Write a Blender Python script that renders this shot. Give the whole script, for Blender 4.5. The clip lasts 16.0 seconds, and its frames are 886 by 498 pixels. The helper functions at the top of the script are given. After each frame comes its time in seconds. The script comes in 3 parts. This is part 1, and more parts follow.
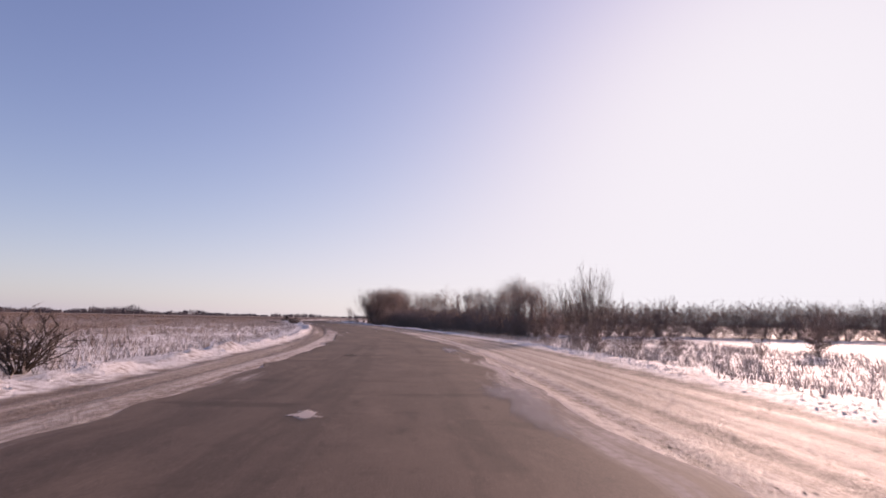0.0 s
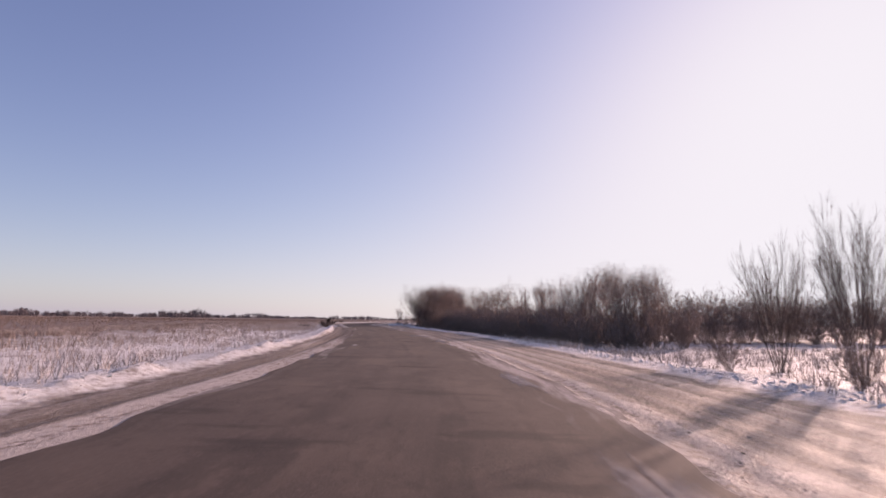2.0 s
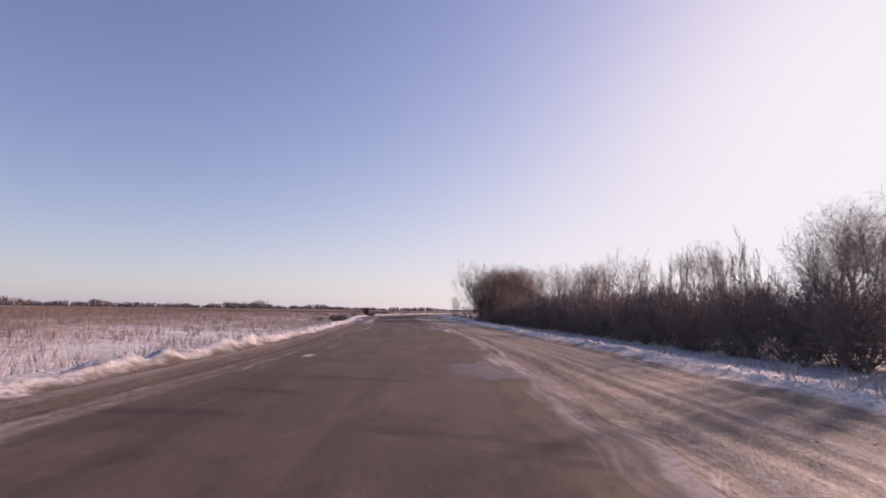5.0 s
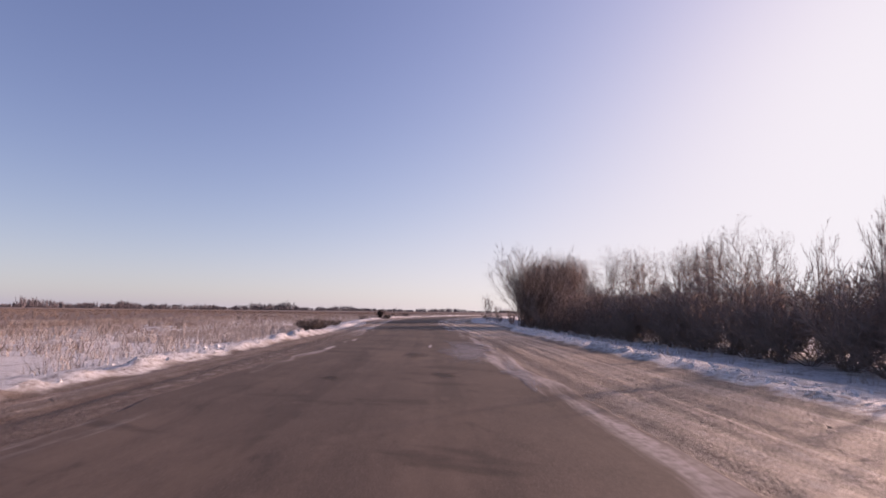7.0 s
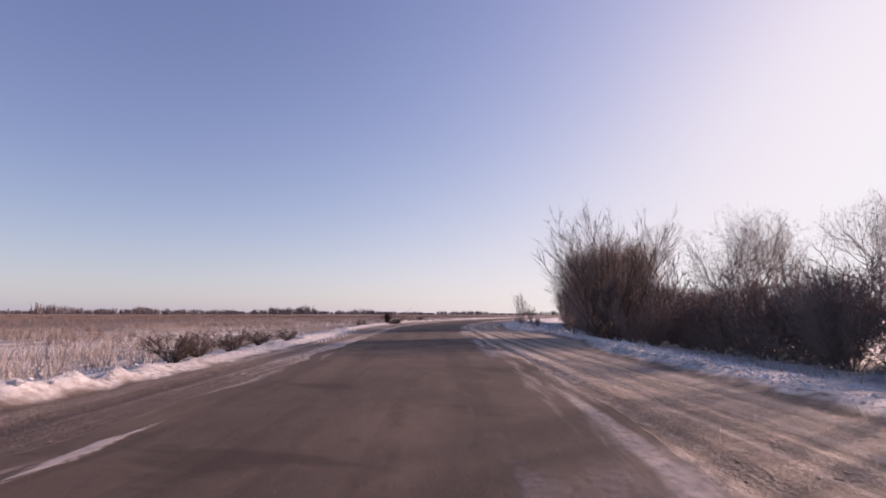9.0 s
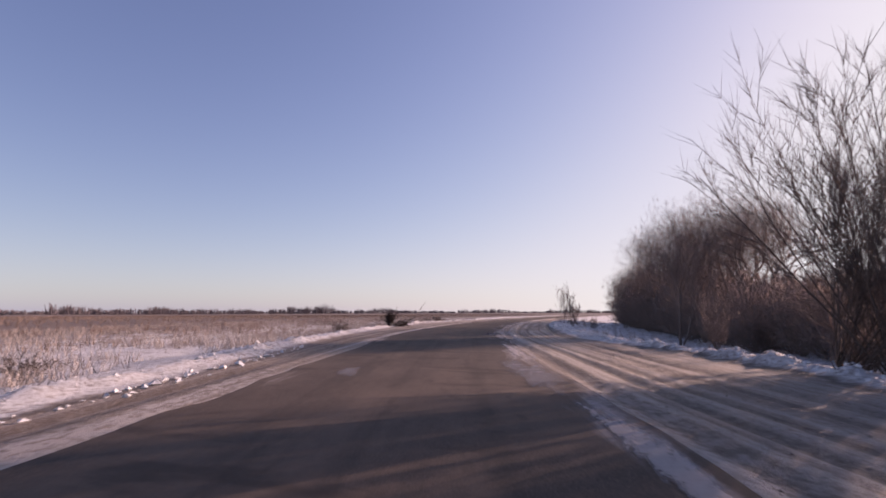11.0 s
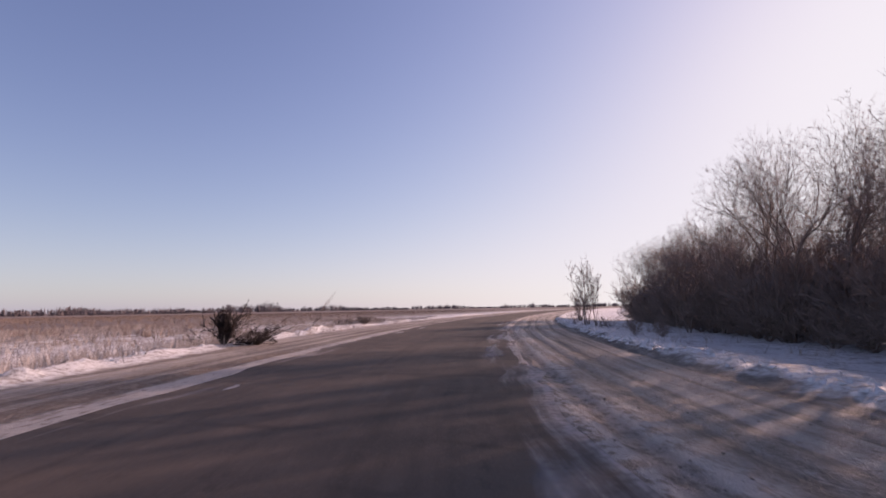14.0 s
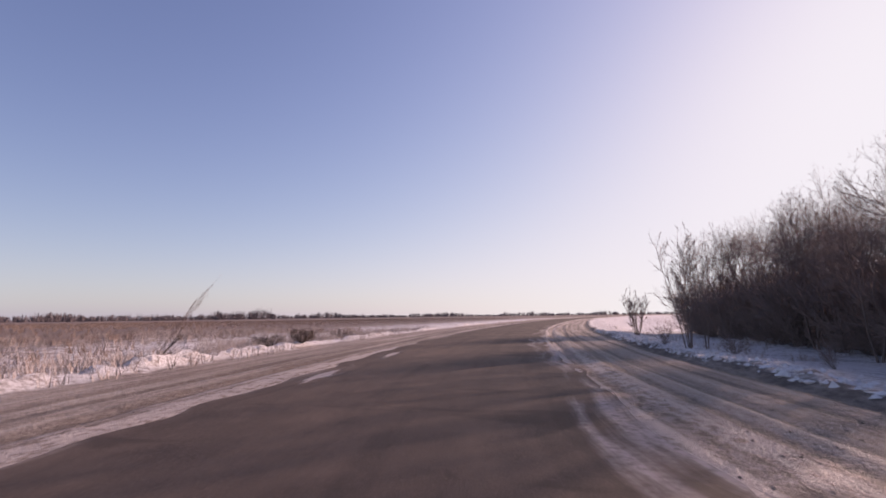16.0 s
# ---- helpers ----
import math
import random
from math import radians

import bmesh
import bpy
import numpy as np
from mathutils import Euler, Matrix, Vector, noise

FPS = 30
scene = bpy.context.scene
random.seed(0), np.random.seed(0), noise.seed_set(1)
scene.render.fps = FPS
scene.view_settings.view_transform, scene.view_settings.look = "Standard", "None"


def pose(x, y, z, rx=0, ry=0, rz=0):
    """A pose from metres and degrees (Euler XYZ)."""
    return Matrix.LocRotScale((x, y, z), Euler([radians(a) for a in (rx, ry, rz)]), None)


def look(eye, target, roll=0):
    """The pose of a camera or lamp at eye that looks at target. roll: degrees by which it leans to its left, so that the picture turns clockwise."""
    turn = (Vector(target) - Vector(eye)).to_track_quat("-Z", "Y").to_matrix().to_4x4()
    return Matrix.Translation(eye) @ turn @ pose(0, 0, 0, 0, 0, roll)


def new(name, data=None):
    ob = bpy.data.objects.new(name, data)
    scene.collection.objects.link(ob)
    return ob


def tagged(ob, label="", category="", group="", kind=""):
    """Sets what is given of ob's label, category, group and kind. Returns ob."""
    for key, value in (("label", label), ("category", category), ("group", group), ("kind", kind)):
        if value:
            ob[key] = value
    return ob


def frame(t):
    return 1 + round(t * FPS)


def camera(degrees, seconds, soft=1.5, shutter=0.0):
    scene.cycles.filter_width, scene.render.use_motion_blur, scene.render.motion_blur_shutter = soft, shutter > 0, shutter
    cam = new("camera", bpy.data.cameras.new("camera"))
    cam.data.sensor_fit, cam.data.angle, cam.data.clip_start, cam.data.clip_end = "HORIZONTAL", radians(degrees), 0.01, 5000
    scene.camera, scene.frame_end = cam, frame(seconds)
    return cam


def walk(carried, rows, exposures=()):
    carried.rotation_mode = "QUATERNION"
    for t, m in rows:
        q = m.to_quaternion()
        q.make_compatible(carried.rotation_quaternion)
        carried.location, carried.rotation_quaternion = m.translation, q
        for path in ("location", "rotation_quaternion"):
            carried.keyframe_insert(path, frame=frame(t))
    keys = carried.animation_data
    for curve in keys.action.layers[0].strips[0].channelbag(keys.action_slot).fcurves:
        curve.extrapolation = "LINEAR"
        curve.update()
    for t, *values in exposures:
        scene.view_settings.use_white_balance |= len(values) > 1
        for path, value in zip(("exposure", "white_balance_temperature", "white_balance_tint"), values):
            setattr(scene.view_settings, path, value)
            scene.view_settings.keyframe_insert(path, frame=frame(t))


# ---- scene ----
# ---------------------------------------------------------------- camera
LENS = 83.4
EYE = 1.3
ROWS = [
    (0.0, 0.00, 0.00, 8.05, 1.22, -2.04),
    (0.5, 0.13, 4.54, 8.11, 1.02, -0.20),
    (1.0, 0.11, 9.11, 7.94, 0.86, 1.59),
    (1.5, -0.02, 13.78, 8.18, 1.07, 2.63),
    (2.0, -0.28, 18.64, 8.11, 0.84, 4.38),
    (2.5, -0.67, 23.59, 8.12, 0.95, 5.73),
    (3.0, -1.17, 28.53, 7.88, 1.11, 6.89),
    (3.5, -1.76, 33.40, 7.70, 1.07, 7.85),
    (4.0, -2.42, 38.13, 7.31, 1.14, 9.08),
    (4.5, -3.18, 42.76, 7.03, 0.95, 10.46),
    (5.3, -4.51, 50.12, 7.04, 0.90, 11.65),
    (6.2, -6.23, 58.22, 7.10, 0.85, 13.30),
    (7.0, -7.91, 65.15, 7.13, 0.80, 14.42),
    (7.5, -8.99, 69.38, 7.13, 0.45, 15.25),
    (8.0, -10.11, 73.49, 7.12, 0.20, 16.11),
    (8.8, -11.95, 80.13, 7.33, 0.20, 16.64),
    (9.7, -14.22, 87.80, 7.65, 0.28, 17.35),
    (10.5, -16.45, 94.86, 7.79, 0.43, 17.92),
    (11.0, -17.91, 99.35, 7.24, -0.08, 19.16),
    (11.5, -19.40, 103.84, 7.62, -0.28, 18.56),
    (12.0, -20.76, 108.28, 7.13, -0.61, 16.46),
    (12.5, -21.97, 112.68, 6.93, -0.84, 15.19),
    (13.0, -23.10, 117.02, 6.86, -1.03, 15.02),
    (13.5, -24.23, 121.41, 6.79, -1.05, 14.80),
    (14.0, -25.35, 125.97, 6.76, -0.83, 13.85),
    (14.5, -26.35, 130.38, 6.57, -0.47, 12.66),
    (15.0, -27.21, 134.31, 6.88, -0.37, 13.10),
    (15.5, -28.06, 137.97, 7.61, -0.54, 14.03),
    (16.0, -28.92, 141.57, 7.64, -0.60, 13.66),
]
cam = camera(LENS, 16.0, soft=1.7, shutter=0.15)


def car_pose(x, y, pitch, roll, yaw):
    return pose(x, y, EYE, 0, 0, yaw) @ pose(0, 0, 0, 90 + pitch) @ pose(0, 0, 0, 0, 0, roll)


EXPOSURE = [(0.0, 0.75, 6500, 41), (16.0, 0.75, 6500, 41)]
walk(cam, [(t, car_pose(x, y, p, r, a)) for t, x, y, p, r, a in ROWS], EXPOSURE)

# ---------------------------------------------------------------- light
SUN_AZ, SUN_EL = radians(40), radians(16)
sun_way = Vector((math.sin(SUN_AZ) * math.cos(SUN_EL), math.cos(SUN_AZ) * math.cos(SUN_EL), math.sin(SUN_EL)))
world = bpy.data.worlds.new("winter_sky")
scene.world = world
world.use_nodes = True
wn = world.node_tree.nodes
links = world.node_tree.links


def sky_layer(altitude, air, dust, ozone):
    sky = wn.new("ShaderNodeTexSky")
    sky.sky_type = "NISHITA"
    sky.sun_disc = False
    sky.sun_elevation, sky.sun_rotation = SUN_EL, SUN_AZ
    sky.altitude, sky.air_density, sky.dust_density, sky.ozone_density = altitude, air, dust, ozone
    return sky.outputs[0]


def sky_math(op, a, b):
    n = wn.new("ShaderNodeMath")
    n.operation = op
    for k, v in enumerate((a, b)):
        if isinstance(v, (int, float)):
            n.inputs[k].default_value = v
        else:
            links.new(v, n.inputs[k])
    return n.outputs[0]


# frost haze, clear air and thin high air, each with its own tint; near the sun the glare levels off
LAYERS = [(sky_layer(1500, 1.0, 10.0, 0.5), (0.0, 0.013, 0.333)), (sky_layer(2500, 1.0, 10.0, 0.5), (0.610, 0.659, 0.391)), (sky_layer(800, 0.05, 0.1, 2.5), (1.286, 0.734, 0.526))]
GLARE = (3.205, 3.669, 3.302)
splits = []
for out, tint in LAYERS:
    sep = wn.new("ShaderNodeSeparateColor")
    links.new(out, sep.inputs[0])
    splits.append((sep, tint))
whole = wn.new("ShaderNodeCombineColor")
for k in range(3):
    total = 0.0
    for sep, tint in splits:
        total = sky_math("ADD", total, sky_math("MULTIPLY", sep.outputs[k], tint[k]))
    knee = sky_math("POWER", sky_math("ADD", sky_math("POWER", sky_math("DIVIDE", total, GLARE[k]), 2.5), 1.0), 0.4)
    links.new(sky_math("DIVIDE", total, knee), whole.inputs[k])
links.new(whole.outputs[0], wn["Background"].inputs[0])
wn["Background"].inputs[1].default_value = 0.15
sun = new("sun", bpy.data.lights.new("sun", "SUN"))
sun.data.energy, sun.data.angle, sun.data.color = 4.8, radians(0.6), (1.0, 0.78, 0.56)
sun.matrix_world = look(sun_way * 100, (0, 0, 0))


# ---------------------------------------------------------------- materials
class Nodes:
    """A principled material and short calls for its nodes."""

    def __init__(self, name, rough=0.9, metal=0.0, gloss=0.15):
        self.mat = bpy.data.materials.new(name)
        self.mat.use_nodes = True
        self.tree = self.mat.node_tree
        self.bsdf = self.tree.nodes["Principled BSDF"]
        self.bsdf.inputs["Roughness"].default_value = rough
        self.bsdf.inputs["Metallic"].default_value = metal
        self.bsdf.inputs["Specular IOR Level"].default_value = gloss

    def add(self, kind, **values):
        n = self.tree.nodes.new(kind)
        for k, v in values.items():
            n.inputs[k].default_value = v
        return n

    def link(self, a, b):
        self.tree.links.new(a, b)

    def coord(self, scale=(1, 1, 1), uv=False):
        c = self.tree.nodes.new("ShaderNodeUVMap" if uv else "ShaderNodeTexCoord")
        m = self.add("ShaderNodeMapping", Scale=scale)
        self.link(c.outputs["UV"] if uv else c.outputs["Object"], m.inputs[0])
        return m.outputs[0]

    def noise(self, vec, scale, detail=4.0, rough=0.6):
        n = self.add("ShaderNodeTexNoise", Scale=scale, Detail=detail, Roughness=rough)
        self.link(vec, n.inputs["Vector"])
        return n.outputs["Fac"]

    def step(self, value, lo, hi, a=0.0, b=1.0):
        n = self.tree.nodes.new("ShaderNodeMapRange")
        n.interpolation_type = "SMOOTHSTEP"
        self.link(value, n.inputs["Value"])
        for k, v in (("From Min", lo), ("From Max", hi), ("To Min", a), ("To Max", b)):
            n.inputs[k].default_value = v
        return n.outputs[0]

    def math(self, op, a, b):
        n = self.tree.nodes.new("ShaderNodeMath")
        n.operation = op
        for k, v in enumerate((a, b)):
            if isinstance(v, (int, float)):
                n.inputs[k].default_value = v
            else:
                self.link(v, n.inputs[k])
        return n.outputs[0]

    def mix(self, fac, a, b):
        n = self.tree.nodes.new("ShaderNodeMix")
        n.data_type = "RGBA"
        for k, v in ((0, fac), (6, a), (7, b)):
            if isinstance(v, (int, float)):
                n.inputs[k].default_value = v
            elif isinstance(v, tuple):
                n.inputs[k].default_value = (*v, 1)
            else:
                self.link(v, n.inputs[k])
        return n.outputs[2]

    def done(self, color, bump=None, depth=0.02, strength=1.0, rough=None):
        if isinstance(color, tuple):
            self.bsdf.inputs["Base Color"].default_value = (*color, 1)
        else:
            self.link(color, self.bsdf.inputs["Base Color"])
        if bump is not None:
            b = self.add("ShaderNodeBump", Strength=strength, Distance=depth)
            self.link(bump, b.inputs["Height"])
            self.link(b.outputs[0], self.bsdf.inputs["Normal"])
        if rough is not None:
            self.link(rough, self.bsdf.inputs["Roughness"])
        return self.mat


SNOW = (0.68, 0.67, 0.675)
DIRTY = (0.385, 0.338, 0.296)
EARTH = (0.145, 0.104, 0.080)


def asphalt_material():
    n = Nodes("worn_asphalt", 0.75)
    p, uv = n.coord(), n.coord((1, 1, 1), True)
    sep = n.tree.nodes.new("ShaderNodeSeparateXYZ")
    n.link(uv, sep.inputs[0])
    streak = n.noise(n.coord((1.2, 0.10, 1), True), 1.6, 5)
    blotch = n.noise(p, 0.35, 4)
    grit = n.noise(p, 60, 2)
    base = n.mix(n.step(blotch, 0.35, 0.65), (0.053, 0.040, 0.033), (0.086, 0.064, 0.052))
    base = n.mix(n.step(grit, 0.35, 0.7), base, (0.106, 0.080, 0.066))
    # wheel lanes, dark repairs across the road, pale brown dust between
    lane = n.step(n.noise(n.coord((1.0, 0.03, 1), True), 1.1, 3), 0.48, 0.62, 0, 0.5)
    base = n.mix(lane, base, (0.042, 0.032, 0.027))
    silt = n.math("MULTIPLY", n.step(n.noise(n.coord((0.7, 0.22, 1), True), 0.9, 5, 0.65), 0.48, 0.68), 0.55)
    base = n.mix(silt, base, (0.137, 0.101, 0.079))
    mottle = n.noise(n.coord((0.9, 0.45, 1), True), 2.4, 6, 0.7)
    base = n.mix(n.step(mottle, 0.52, 0.72, 0.0, 0.55), base, (0.127, 0.093, 0.075))
    base = n.mix(n.step(mottle, 0.30, 0.46, 0.55, 0.0), base, (0.038, 0.029, 0.026))
    base = n.mix(n.step(n.noise(p, 22, 4, 0.7), 0.54, 0.70, 0.0, 0.4), base, (0.165, 0.127, 0.105))
    tar = n.step(n.noise(n.coord((0.35, 1.1, 1), True), 0.8, 4), 0.57, 0.67, 0, 0.5)
    base = n.mix(tar, base, (0.029, 0.022, 0.019))
    # blown snow lies along both edges and in thin streaks on the lanes
    side = n.step(sep.outputs[0], -0.5, 0.5, -0.10, 0.02)
    edge = n.step(n.math("ABSOLUTE", sep.outputs[0], 0), 1.6, 3.3, -0.15, 0.13)
    frost = n.math("MULTIPLY", n.noise(n.coord((0.4, 0.07, 1), True), 1.0, 3), 0.35)
    dust = n.step(n.math("ADD", n.math("ADD", streak, n.math("ADD", edge, side)), n.math("ADD", frost, n.math("MULTIPLY", blotch, 0.2))), 0.80, 1.04)
    dust = n.math("MULTIPLY", dust, n.step(n.noise(p, 9, 4), 0.25, 0.6, 0.3, 1.0))
    color = n.mix(n.math("MULTIPLY", dust, 0.7), base, (0.46, 0.42, 0.41))
    return n.done(color, n.noise(p, 45, 3), 0.006, 0.6, n.step(dust, 0, 1, 0.8, 0.95))


def ground_material():
    n = Nodes("snow_and_verge", 0.72, gloss=0.25)
    p, uv = n.coord(), n.coord((1, 1, 1), True)
    sep = n.tree.nodes.new("ShaderNodeSeparateXYZ")
    n.link(uv, sep.inputs[0])
    d = sep.outputs[0]
    dist = n.math("ABSOLUTE", d, 0)
    mid, fine, tiny = n.noise(p, 0.9, 5), n.noise(p, 7, 5), n.noise(p, 40, 3)
    # field: snow with earth and dry stems showing, browner away from the road
    bare = n.math("ADD", n.math("MULTIPLY", mid, 0.5), n.math("MULTIPLY", fine, 0.5))
    bare = n.math("ADD", bare, n.math("MULTIPLY", n.step(dist, 9, 48, -0.02, 0.30), n.step(d, -1, 1, 1.0, 0.12)))
    crumb = n.step(n.math("ADD", n.math("MULTIPLY", fine, 0.6), n.math("MULTIPLY", tiny, 0.4)), 0.44, 0.62)
    white_field = n.mix(n.math("MULTIPLY", crumb, n.step(dist, 8.5, 14, 0.6, 0.3)), SNOW, (0.30, 0.25, 0.22))
    field = n.mix(n.step(bare, 0.46, 0.70), white_field, (0.18, 0.138, 0.115))
    # verge: packed dirty snow over earth, in streaks along the road
    rut = n.noise(n.coord((1.0, 0.035, 1), True), 2.2, 5)
    spots = n.noise(n.coord((1.0, 0.5, 1), True), 6.5, 6, 0.7)
    patch = n.noise(n.coord((0.5, 0.12, 1), True), 1.0, 3)
    soil = n.math("ADD", n.math("MULTIPLY", rut, 0.55), n.math("MULTIPLY", spots, 0.35))
    soil = n.math("ADD", soil, n.math("MULTIPLY", patch, 0.35))
    # thawed dark earth on the left along one stretch, frost elsewhere
    thaw = n.math("MULTIPLY", n.step(sep.outputs[1], 44, 60), n.step(sep.outputs[1], 84, 100, 1.0, 0.0))
    soil = n.math("SUBTRACT", soil, n.math("MULTIPLY", thaw, n.step(d, -3, 3, 0.20, 0.10)))
    soil = n.math("ADD", soil, n.step(d, -3, 3, -0.03, 0.02))
    color = n.mix(n.step(soil, 0.48, 0.74), EARTH, DIRTY)
    track = n.noise(n.coord((1.0, 0.012, 1), True), 3.6, 3, 0.5)
    color = n.mix(n.step(track, 0.33, 0.47, 0.4, 0.0), color, (0.125, 0.092, 0.074))
    color = n.mix(n.step(track, 0.55, 0.66, 0.0, 0.35), color, (0.50, 0.45, 0.42))
    color = n.mix(n.step(tiny, 0.42, 0.66, 0.0, 0.55), color, (0.40, 0.345, 0.31))
    color = n.mix(n.step(n.noise(p, 15, 5, 0.7), 0.52, 0.68, 0.0, 0.75), color, (0.105, 0.078, 0.062))
    color = n.mix(n.step(n.noise(p, 11, 5, 0.7), 0.56, 0.70, 0.0, 0.6), color, (0.50, 0.45, 0.42))
    white = n.math("ADD", n.math("MULTIPLY", rut, 0.7), n.math("MULTIPLY", fine, 0.35))
    # a white strip of blown snow where asphalt and gravel meet
    frayed = n.math("ADD", dist, n.math("ADD", n.math("MULTIPLY", n.math("SUBTRACT", mid, 0.5), 1.6), n.math("MULTIPLY", n.math("SUBTRACT", fine, 0.5), 0.8)))
    strip = n.math("MULTIPLY", n.step(frayed, 2.7, 3.1), n.step(frayed, 3.7, 4.4, 1.0, 0.0))
    strip = n.math("MULTIPLY", strip, n.step(n.noise(n.coord((0.02, 0.05, 1), True), 1.0, 2), 0.28, 0.52, -0.02, 0.30))
    strip = n.math("SUBTRACT", n.math("MULTIPLY", strip, n.step(spots, 0.36, 0.6, 0.25, 1.0)), n.math("MULTIPLY", thaw, 0.22))
    color = n.mix(n.step(n.math("ADD", white, strip), 0.58, 0.76, 0.0, 0.8), color, (0.50, 0.445, 0.42))
    # wheel tracks: one on the left, a bundle of deeper ones on the right; the outermost, at 6.85, is shade painted
    # below the bank
    wander = n.math("ADD", d, n.math("MULTIPLY", n.math("SUBTRACT", n.noise(n.coord((0.0, 0.05, 1), True), 1.0, 2), 0.5), 1.0))
    rutted = n.step(n.math("ADD", sep.outputs[1], n.math("MULTIPLY", d, -8.0)), 50, 80, 0.62, 0.85)
    for place, half in ((-4.45, 0.44), (-5.4, 0.22), (3.55, 0.26), (4.45, 0.20), (5.05, 0.16), (6.0, 0.14), (6.85, 0.26)):
        track = n.math("MULTIPLY", rutted, n.step(n.math("ABSOLUTE", n.math("SUBTRACT", wander, place), 0), 0.4 * half, half, 0.9, 0.0))
        color = n.mix(n.math("MULTIPLY", track, n.step(spots, 0.3, 0.66, 1.0, 0.5)), color, (0.082, 0.059, 0.048))
    edge = n.math("ADD", dist, n.math("MULTIPLY", n.math("SUBTRACT", mid, 0.5), 1.6))
    wide_left = n.math("ADD", n.step(sep.outputs[1], 104, 128, 0.0, 1.2), n.step(sep.outputs[1], 126, 152, 0.0, 1.1))
    wide_right = n.math("MULTIPLY", n.step(sep.outputs[1], 101, 110, 0.0, 1.6), n.step(sep.outputs[1], 117, 127, 1.0, 0.0))
    bank = n.math("ADD", n.step(d, -0.1, 0.1, 5.6, 7.4), n.math("ADD", n.math("MULTIPLY", wide_left, n.step(d, -0.1, 0.1, 1.0, 0.0)), n.math("MULTIPLY", wide_right, n.step(d, -0.1, 0.1, 0.0, 1.0))))
    # shade on the bank's near side, painted as a dark line along its foot
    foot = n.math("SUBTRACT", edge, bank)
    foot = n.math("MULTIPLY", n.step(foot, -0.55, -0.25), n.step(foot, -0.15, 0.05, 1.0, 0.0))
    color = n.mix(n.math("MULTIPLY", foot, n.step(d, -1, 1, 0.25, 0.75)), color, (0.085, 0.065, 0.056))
    wet = n.math("MULTIPLY", n.math("MULTIPLY", thaw, n.step(edge, 4.3, 5.0, 0.85, 0.0)), n.math("MULTIPLY", n.step(d, -3, 3, 1.0, 0.3), n.step(spots, 0.35, 0.65, 1.0, 0.6)))
    color = n.mix(wet, color, (0.072, 0.048, 0.038))
    on_verge = n.step(n.math("SUBTRACT", edge, bank), -0.3, 0.2, 1.0, 0.0)
    color = n.mix(on_verge, field, color)
    bump = n.math("ADD", n.math("MULTIPLY", fine, 0.25), n.math("ADD", n.noise(p, 26, 3), n.math("MULTIPLY", n.noise(p, 70, 2), 0.5)))
    return n.done(color, bump, 0.055, 1.0)


def bark_material(name, dark, light):
    n = Nodes(name, 0.85)
    info = n.tree.nodes.new("ShaderNodeObjectInfo")
    p = n.coord()
    c = n.mix(n.noise(p, 2.5, 3), dark, light)
    c = n.mix(n.math("MULTIPLY", info.outputs["Random"], 0.5), c, tuple(0.75 * v for v in dark))
    return n.done(c)


def grass_material(name, dark, light):
    n = Nodes(name, 0.8)
    geo = n.tree.nodes.new("ShaderNodeNewGeometry")
    c = n.mix(geo.outputs["Random Per Island"], dark, light)
    return n.done(c)


def plain_snow_material():
    n = Nodes("crusted_snow", 0.85)
    p = n.coord()
    c = n.mix(n.step(n.noise(p, 3, 4), 0.4, 0.7), SNOW, (0.60, 0.58, 0.58))
    return n.done(c, n.noise(p, 18, 4), 0.03, 0.8)


def film_material():
    n = Nodes("blown_snow_film", 0.8)
    p = n.coord()
    sep = n.tree.nodes.new("ShaderNodeSeparateXYZ")
    n.link(n.coord((1, 1, 1), True), sep.inputs[0])
    grain = n.math("ADD", n.math("MULTIPLY", n.noise(n.coord((3.5, 0.6, 1)), 1.6, 6, 0.7), 0.75), n.math("MULTIPLY", n.noise(p, 14, 4), 0.35))
    lies = n.step(n.math("SUBTRACT", grain, n.math("MULTIPLY", sep.outputs[0], 0.40)), 0.18, 0.48, 0.0, 0.75)
    c = n.mix(n.noise(p, 9, 3), (0.36, 0.325, 0.31), (0.50, 0.46, 0.45))
    n.link(lies, n.bsdf.inputs["Alpha"])
    return n.done(c, n.noise(p, 45, 3), 0.006, 0.6)


def thin_material(name, dark, light, share, gloss):
    """A thin layer that thins out towards its rim."""
    n = Nodes(name, 0.6, gloss=gloss)
    p = n.coord()
    sep = n.tree.nodes.new("ShaderNodeSeparateXYZ")
    n.link(n.coord((1, 1, 1), True), sep.inputs[0])
    grain = n.math("ADD", n.math("MULTIPLY", n.noise(n.coord((1.6, 0.5, 1)), 1.3, 5, 0.65), 0.7), n.math("MULTIPLY", n.noise(p, 11, 4), 0.4))
    lies = n.step(n.math("SUBTRACT", grain, n.math("MULTIPLY", sep.outputs[0], 0.42)), 0.10, 0.46, 0.0, share)
    n.link(lies, n.bsdf.inputs["Alpha"])
    return n.done(n.mix(n.noise(p, 3, 4), dark, light), n.noise(p, 45, 3), 0.005, 0.5)


def gravel_material():
    n = Nodes("frozen_gravel", 0.9)
    geo = n.tree.nodes.new("ShaderNodeNewGeometry")
    return n.done(n.mix(geo.outputs["Random Per Island"], (0.08, 0.060, 0.048), (0.36, 0.31, 0.28)))


